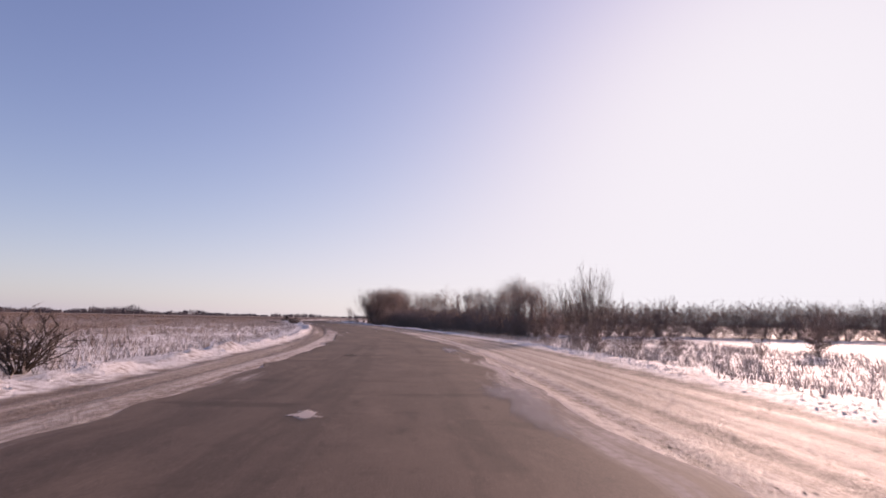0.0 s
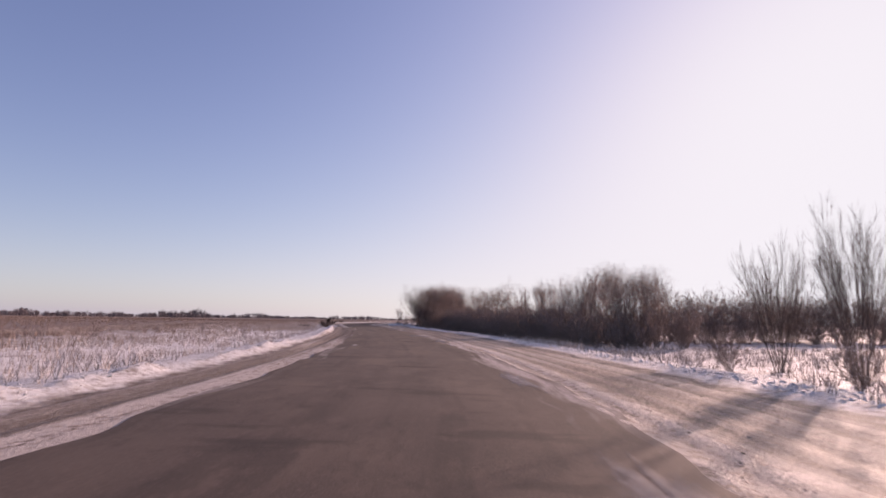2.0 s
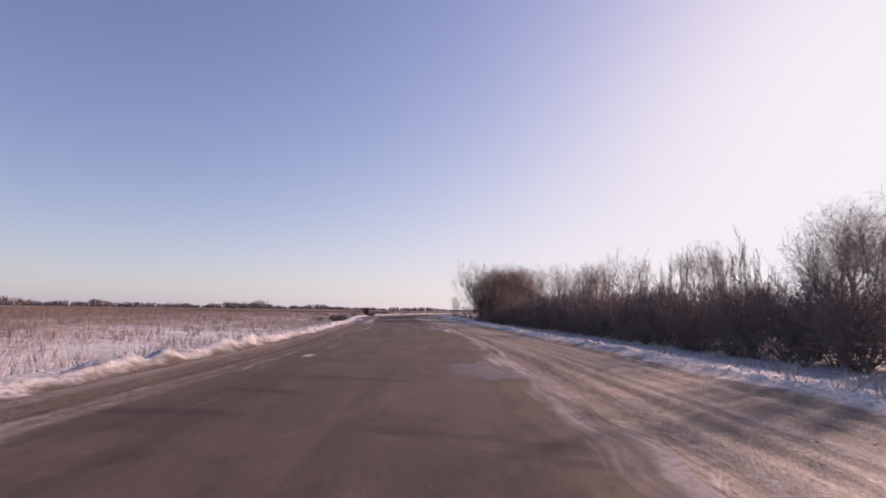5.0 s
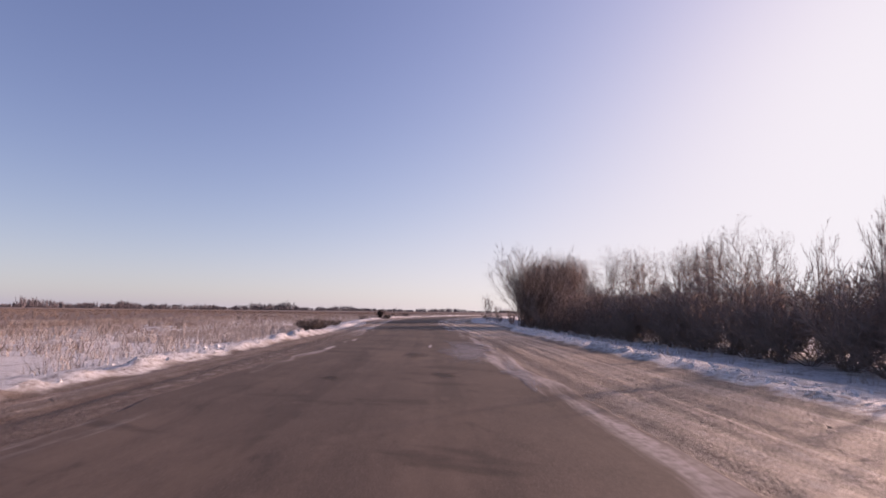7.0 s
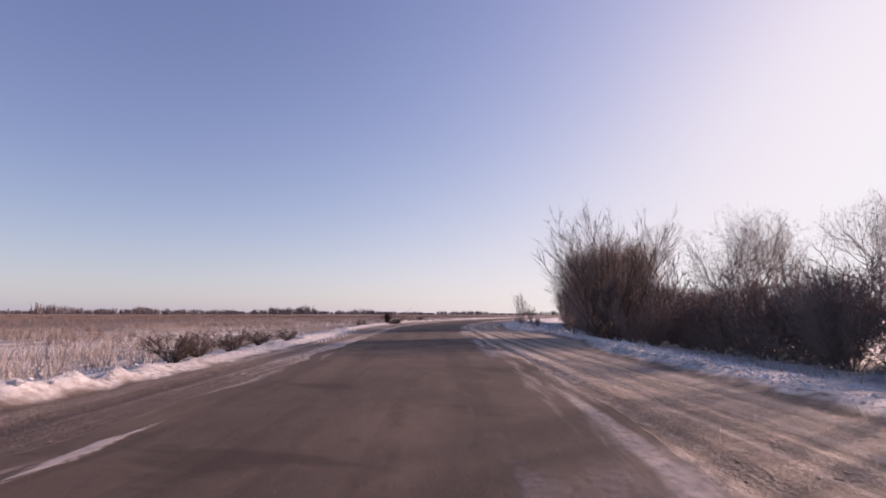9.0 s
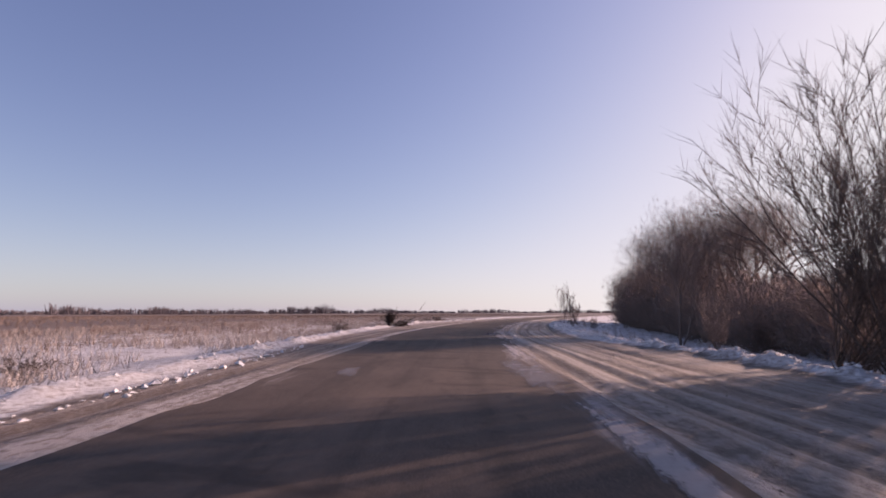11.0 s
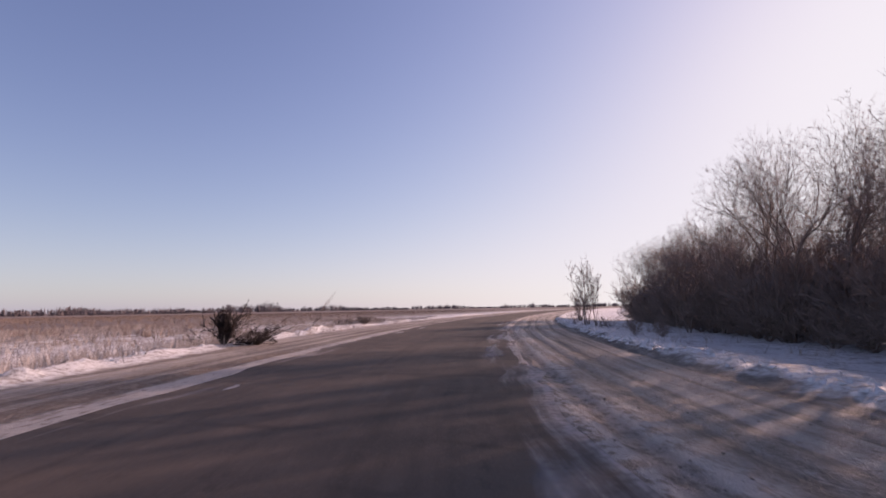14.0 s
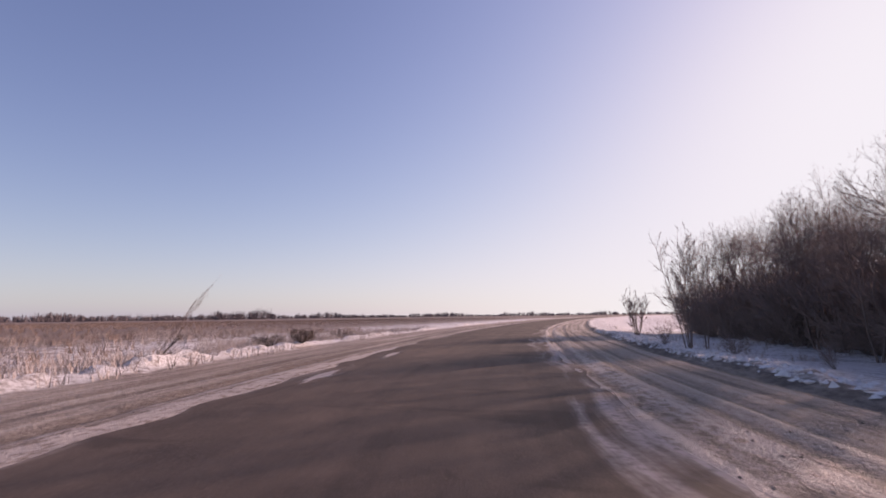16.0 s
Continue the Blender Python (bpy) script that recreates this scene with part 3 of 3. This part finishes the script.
# bare trees standing in the brush
for x, yy, wide, tall, turn in ((12.6, 36.9, 3.6, 6.9, 1.0), (12.3, 40.9, 3.1, 6.3, 3.0)):
    plant("tall_willow", FAN[0], at_xy(x, yy), wide, tall, turn, "leafless upright willow clump standing alone in snow", "tree")
TREES = [(11.0, 62, 6.6, 2), (14.0, 71.3, 8.5, 3), (16, 67, 7.8, 4), (15.4, 84.7, 10.3, 5), (9, 92, 8.5, 1), (12, 78, 8.5, 0),
         (4.8, 106, 10.1, 2), (2.0, 112, 8.9, 3), (-0.8, 120, 9.4, 4), (-4.0, 116, 8.9, 0), (-9.6, 135, 10.7, 1), (-12.4, 137.3, 10.8, 3), (-14.3, 133, 8.4, 5),
         (-9.8, 138.2, 11.4, 4), (-13.0, 146, 10.6, 0), (-12.5, 154.8, 12.8, 2), (-13.9, 156.0, 11.7, 3), (-14.8, 158.5, 7.6, 0),
         (-17.0, 165, 6.8, 1), (-16.2, 172, 8.6, 4), (-14.5, 178, 10.2, 5), (-17.0, 184, 9.4, 3), (-13.0, 190, 10.6, 1), (8.0, 66, 6.6, 4), (12.5, 60, 6.8, 1), (-10.6, 142.5, 10.0, 2), (-15.2, 163, 7.6, 0), (-12.5, 168, 11.6, 5), (-13.6, 174, 10.6, 2),
         (-7.2, 141, 11.0, 3), (-8.4, 150, 11.8, 1), (-7.0, 158, 12.0, 4), (-9.6, 163, 10.4, 2), (-8.0, 170, 10.8, 0), (-10.2, 179, 10.4, 3), (-9.0, 187, 10.2, 5)]
# slim shoots rising out of the thicket
for k in range(44):
    yy = 59 + 49 * ((k + rng.uniform(0.1, 0.9)) / 44) ** 1.5
    plant("young_tree", POLE[k % 3], spot(hedge_front(yy) + rng.uniform(1.0, 6.0), yy), rng.uniform(3.2, 4.4), rng.uniform(5.2, 6.8) + 0.012 * (yy - 56), rng.uniform(0, 6.28), "slim leafless young tree with upright shoots in the thicket", "tree", "young trees")
for x, yy, tall, k in TREES:
    plant("tree", TREE[k], at_xy(x, yy), tall * 0.85, tall, rng.uniform(0, 6.28), "tall leafless tree with fine grey-brown branches", "tree", "bare trees")
plant("willow", FAN[0], at_xy(-11.5, 113.6), 9.6, 8.7, 0.6, "leafless willow with many stems fanning from one root", "tree")
plant("willow", FAN[0], at_xy(-12.6, 114.4), 6.0, 6.6, 2.2, "leafless willow leaning out over the snow beside the thicket", "tree", lean=(0.1, -0.5))
# young growth at the bend
for x, yy, k, wide, tall, turn in ((-24.2, 163.4, 0, 4.0, 5.2, 1.0), (-23.4, 164.0, 1, 3.4, 5.5, 2.4), (-23.9, 164.6, 2, 3.8, 4.4, 0.3)):
    plant("sapling", SAPLING[k], at_xy(x, yy), wide, tall, turn, "slim leafless sapling clump in snow beside the road", "shrub", "bend saplings")
plant("sapling", TUFT[0], at_xy(-24.1, 179.0), 2.8, 3.5, 2.0, "low bushy leafless sapling in snow beside the road", "shrub", "bend saplings")
for x, yy, tall in ((-24.9, 165.0, 1.1), (-22.6, 163.2, 1.2), (-23.2, 161.6, 0.8), (-21.4, 158.6, 1.0), (-20.4, 155.4, 1.1)):
    plant("low_shrub", rng.choice(LOW), at_xy(x, yy), tall, tall, rng.uniform(0, 6.28), "small tangled leafless shrub in the snow beside the road", "shrub", "bend shrubs")
# low bushes along the left-hand bank
for x, yy, tall, wide in [(-9.4, 12.2, 1.7, 2.2), (-11.2, 12.8, 1.6, 2.2), (-23.3, 92.8, 1.0, 1.5), (-25.0, 97.0, 0.9, 1.4), (-24.2, 94.6, 0.9, 1.5), (-26.2, 100.2, 0.8, 1.4), (-26.9, 103.3, 0.75, 1.4),
                          (-32.6, 108.3, 0.85, 1.3), (-29.9, 103.4, 0.7, 1.0), (-35.7, 129.4, 0.95, 1.3), (-41.0, 163.0, 0.8, 1.5), (-43.0, 163.5, 0.75, 1.6), (-43.6, 168, 0.75, 1.7), (-44.5, 175, 0.8, 1.8)]:
    plant("bush", rng.choice(SCRUB), at_xy(x, yy), wide, tall, rng.uniform(0, 6.28), "low dark leafless bush on the snowy bank", "bush", "bank bushes")
STUMP = species("stump", 480, 1, False, wood=WETWOOD, stems=46, tall=1.0, spread=0.5, kids=(6, 4), ratio=((0.25, 0.5), (0.3, 0.6)), curl=0.4, thick=0.02, start=0.03, fine=0.009)
plant("broken_bush", STUMP[0], at_xy(-38.7, 143.4), 1.15, 1.55, 0.3, "dark broken bush with branches fallen over the snow", "bush")
BROKEN = species("broken", 470, 2, wood=WETWOOD, stems=5, tall=1.0, spread=0.35, kids=(6, 4), ratio=((0.25, 0.45), (0.3, 0.5)), curl=0.35, thick=0.016, start=0.2, fine=0.005)
for x, yy, wide, tall, lean in ((-37.67, 144.6, 1.0, 2.1, (0.0, 1.05)), (-39.1, 144.3, 1.4, 2.2, (-0.3, 0.25)), (-38.6, 144.4, 1.5, 1.8, (-0.1, 0.95)), (-38.4, 144.5, 1.4, 2.0, (-0.1, 1.15)), (-37.7, 144.8, 1.1, 1.9, (0.05, -1.05)), (-38.2, 144.6, 1.0, 1.4, (0.0, -0.9)), (-39.0, 144.5, 1.1, 1.5, (-0.3, 1.15)), (-39.9, 143.9, 1.0, 1.1, (0.3, -1.1)), (-37.4, 146.4, 0.8, 1.0, (-0.2, -1.2))):
    plant("fallen_branch", BROKEN[int(tall * 10) % 2], at_xy(0.6 * x - 15.3, yy - 0.8), wide, tall, 0.4, "fallen dark branch leaning over the snow bank", "branch", "fallen branches", lean=lean)
plant("bush", SCRUB[1], at_xy(-37.6, 144.0), 1.4, 0.75, 1.1, "low dark tangle of broken twigs on the snowy bank", "bush", "bank bushes")
plant("leaning_stalk", SAPLING[1], at_xy(-41.0, 154.2), 0.6, 3.3, 0.2, "thin dry stalk leaning out of the snow bank", "branch", lean=(-0.15, 0.55))
plant("leaning_stalk", BROKEN[1], at_xy(-41.2, 154.6), 0.7, 1.5, 0.9, "dark twiggy stalk leaning out of the snow bank", "branch", lean=(-0.2, 0.7))

# far woods on the horizon
rs = np.random.RandomState(8)
canes = []
for k in range(1900):
    a = rs.uniform(-1.3, 1.3)
    dist = 1000 + 350 * math.sin(3.1 * a + 1) + rs.normal(0, 60)
    x, yy = dist * math.sin(a), dist * math.cos(a)
    lump = float(wave(np.array([a * 100]), np.array([0.0]), 3.0, 5)[0]) ** 2 + 0.8 * float(wave(np.array([a * 100]), np.array([0.0]), 0.9, 6)[0]) ** 3
    h = (3.0 + 6.2 * lump) * rs.uniform(0.75, 1.1)
    for j in range(9):
        q, w = rs.uniform(0, 6.28), h * rs.uniform(0.05, 0.75)
        end = h * math.sqrt(max(0.1, 1 - (w / (0.95 * h)) ** 2)) * rs.uniform(0.75, 1.0)
        side = np.array([math.cos(q), math.sin(q), 0]) * w
        foot = np.array([x, yy, -1.0])
        canes.append((np.array([foot + 0.3 * side, foot + 0.85 * side + (0, 0, 1 + 0.55 * end), foot + side + (0, 0, 1 + end)]), [0.32, 0.26, 0.12], 0, 0))
woods = new("far_woods", tubes("far_woods", canes, FARWOOD))
tagged(woods, "distant bare woods along the flat horizon", "trees", kind="stuff")


# ---------------------------------------------------------------- dry grass
def grass(name, points, tall, blades, mat, label, seed, lean=0.35, wide=0.012):
    r = np.random.RandomState(seed)
    pts = np.repeat(np.asarray(points), blades, 0)
    n = len(pts)
    h = tall * r.uniform(0.5, 1.15, n)
    base = pts + np.stack([r.normal(0, 0.10, n), r.normal(0, 0.10, n), np.full(n, -0.03)], 1)
    tip = base + np.stack([r.normal(0, lean, n) * h, r.normal(0, lean, n) * h, h], 1)
    a = r.uniform(0, math.pi, n)
    side = np.stack([np.cos(a), np.sin(a), 0 * a], 1) * wide * (0.6 + tall)
    V = np.stack([base - side, base + side, tip], 1).reshape(-1, 3)
    ob = new(name, mesh_from(name, V, np.arange(3 * n).reshape(-1, 3), [mat], smooth=False))
    return tagged(ob, label, "grass", kind="stuff")


def scatter(n, d0, d1, y0, y1, seed, power=1.0, clump=0.0):
    r = np.random.RandomState(seed)
    d = d0 + (d1 - d0) * r.rand(n) ** power
    y = r.uniform(y0, y1, n)
    keep = wave(d, y, 4.0, seed + 1) > clump
    d, y = d[keep], y[keep]
    return np.stack([centre(y) + d, y, height(d, y)], 1)


grass("straw_grass", np.concatenate([scatter(16000, -7.4, -40, -2, 200, 11, 0.95, 0.36), scatter(4500, -8.6, -16, 85, 200, 18, 1.0, 0.42)]), 0.5, 6, STRAW, "pale dry straw standing in the snowy field", 1, wide=0.010)
grass("russet_grass", np.concatenate([scatter(22000, -32, -160, -2, 380, 12, 0.7), scatter(5000, -11, -34, -2, 200, 15, 0.6, 0.55)]), 0.65, 6, RUSSET, "brown dry grass covering the field", 2, wide=0.014)
grass("straw_grass", np.concatenate([scatter(3500, 8.6, 34, 0, 60, 13, 1.0, 0.3), scatter(500, 9.5, 17, 60, 200, 14, 1.0, 0.5)]), 0.5, 7, STRAW, "dry brown grass in snow beside the thicket", 3)


# ---------------------------------------------------------------- clods of crusted snow on the banks
def clods(name, pts, sizes, mat, label, seed):
    r = np.random.RandomState(seed)
    unit = np.array([(1, 0, 0), (0, 1, 0), (-1, 0, 0), (0, -1, 0), (0, 0, 1), (0, 0, -1)], float)
    faces = np.array([(0, 1, 4), (1, 2, 4), (2, 3, 4), (3, 0, 4), (1, 0, 5), (2, 1, 5), (3, 2, 5), (0, 3, 5)])
    n = len(pts)
    V = unit[None] * np.asarray(sizes)[:, None, None] * r.uniform(0.5, 1.3, (n, 6, 1)) + r.normal(0, 0.2, (n, 6, 3)) * np.asarray(sizes)[:, None, None]
    a = r.uniform(0, 6.28, n)[:, None]
    X, Y = V[..., 0] * np.cos(a) - V[..., 1] * np.sin(a), V[..., 0] * np.sin(a) + V[..., 1] * np.cos(a)
    V = np.stack([X, Y, V[..., 2] * 0.7], -1) + np.asarray(pts)[:, None, :]
    F = faces[None] + np.arange(n)[:, None, None] * 6
    ob = new(name, mesh_from(name, V.reshape(-1, 3), F.reshape(-1, 3), [mat], smooth=False))
    return tagged(ob, label, "snow", kind="stuff")


r = np.random.RandomState(77)
yy = r.uniform(0, 185, 11000)
side = np.where(r.rand(11000) < 0.15, -1, 1)
dd = side * (np.where(side < 0, bank_left(yy), bank_right(yy)) + np.abs(r.normal(0.0, 1.1, 11000)) + 0.05)
clods("snow_clods", np.stack([centre(yy) + dd, yy, height(dd, yy)], 1), (0.02 + 0.12 * r.rand(11000) ** 2) * (0.4 + wave(dd, yy, 6, 3)) * np.where(yy < 75, 0.6, 0.85), CRUST, "broken clods of ploughed snow along the banks", 3)
yy = r.uniform(0, 185, 13000)
dd = np.where(r.rand(13000) < 0.3, -1, 1) * r.uniform(3.2, 7.2, 13000)
clods("gravel", np.stack([centre(yy) + dd, yy, height(dd, yy)], 1), 0.006 + 0.020 * r.rand(13000) ** 2.5, STONE, "frozen gravel and dirt lumps on the verge", 4)


# a loose row of lumps that the plough left on the left-hand verge
yy = np.sort(r.uniform(103, 117, 90))
dd = -5.0 - 0.05 * (yy - 103) + r.normal(0, 0.16, 90)
clods("snow_clods", np.stack([centre(yy) + dd, yy, height(dd, yy) + 0.02], 1), 0.03 + 0.10 * r.rand(90) ** 2, CRUST, "row of white snow lumps on the brown verge", 6)


# ---------------------------------------------------------------- thin snow lying on the asphalt
def snow_patch(d, y, length, width, seed, mat=None):
    r = np.random.RandomState(seed)
    n = 26
    ang = np.linspace(0, 2 * math.pi, n, endpoint=False)
    edge = 1 + 0.9 * (wave(np.cos(ang) * 2.3 + seed, np.sin(ang) * 2.3, 1.0, seed) - 0.5) + r.normal(0, 0.09, n)
    verts, faces = [], []
    for k, (q, z) in enumerate(((1.0, 0.003), (0.8, 0.012), (0.4, 0.017))):
        for a, e in zip(ang, edge):
            dd = d + math.cos(a) * e * q * width / 2
            yy = y + math.sin(a) * e * q * length / 2
            verts.append((float(centre(yy)) + dd, yy, float(road_z(np.array(dd), np.array(yy))) + z))
        if k:
            b = (k - 1) * n
            faces += [(b + i, b + (i + 1) % n, b + n + (i + 1) % n, b + n + i) for i in range(n)]
    bm = bmesh.new()
    vs = [bm.verts.new(v) for v in verts]
    bm.verts.index_update()
    for f in faces:
        bm.faces.new([vs[i] for i in f])
    bm.faces.new(vs[2 * n:])
    me = bpy.data.meshes.new("snow_patch")
    lay = bm.loops.layers.uv.new("UVMap")
    for f in bm.faces:
        for loop in f.loops:
            ring = loop.vert.index // n
            loop[lay].uv = ((1.0, 0.75, 0.2)[ring], 0.0)
    bm.to_mesh(me)
    bm.free()
    me.materials.append(mat or FILM)
    if mat is REPAIR:
        return part("asphalt_repair", me, road)
    if mat is ICE:
        return tagged(new("ice_patch", me), "thin grey sheet of ice on the asphalt", "ice", "ice patches")
    ob = new("snow_patch", me)
    return tagged(ob, "thin patch of blown snow on the asphalt", "snow", "snow patches")


for k, (d, y, length, width) in enumerate([(-0.7, 6.9, 0.7, 0.55), (-2.3, 43.2, 1.6, 0.45), (2.75, 45.3, 3.6, 0.45), (-2.6, 60.3, 1.6, 0.4), (-2.7, 81.0, 2.6, 0.35), (-2.6, 85.6, 2.6, 0.3), (0.85, 83.0, 2.2, 0.25),
                                           (2.75, 104.2, 7.0, 0.6), (2.8, 116.6, 7.5, 0.55), (-2.25, 133.6, 0.7, 0.25), (-2.6, 152, 2.8, 0.6), (-2.5, 158, 4.0, 0.5)]):
    snow_patch(d, y, length, width, 500 + k)
for k, (d, y, length, width) in enumerate([(2.5, 8.8, 4.4, 1.0), (2.5, 21.5, 5.5, 0.9), (2.6, 30.2, 4.2, 0.8), (2.75, 49.6, 4.0, 1.0), (2.1, 58.4, 5.0, 2.3), (2.2, 81.3, 10.0, 2.0), (2.85, 76.0, 5.0, 0.7), (2.6, 99.0, 6.5, 0.9), (-1.7, 109.4, 2.0, 0.6), (2.5, 110.5, 6.0, 1.0), (2.5, 128, 5.0, 0.7), (2.5, 141, 5.0, 0.6)]):
    snow_patch(d, y, length, width, 540 + k, ICE)
for k, (d, y, length, width) in enumerate([(0.78, 47.9, 1.9, 1.2), (0.4, 32.5, 0.4, 1.3), (0.45, 79.4, 2.4, 1.0), (1.15, 75.2, 0.8, 0.9), (-1.1, 74.0, 0.7, 0.5), (1.35, 80.5, 0.5, 0.5), (-1.4, 17.5, 1.2, 0.7)]):
    snow_patch(d, y, length, width, 560 + k, REPAIR)
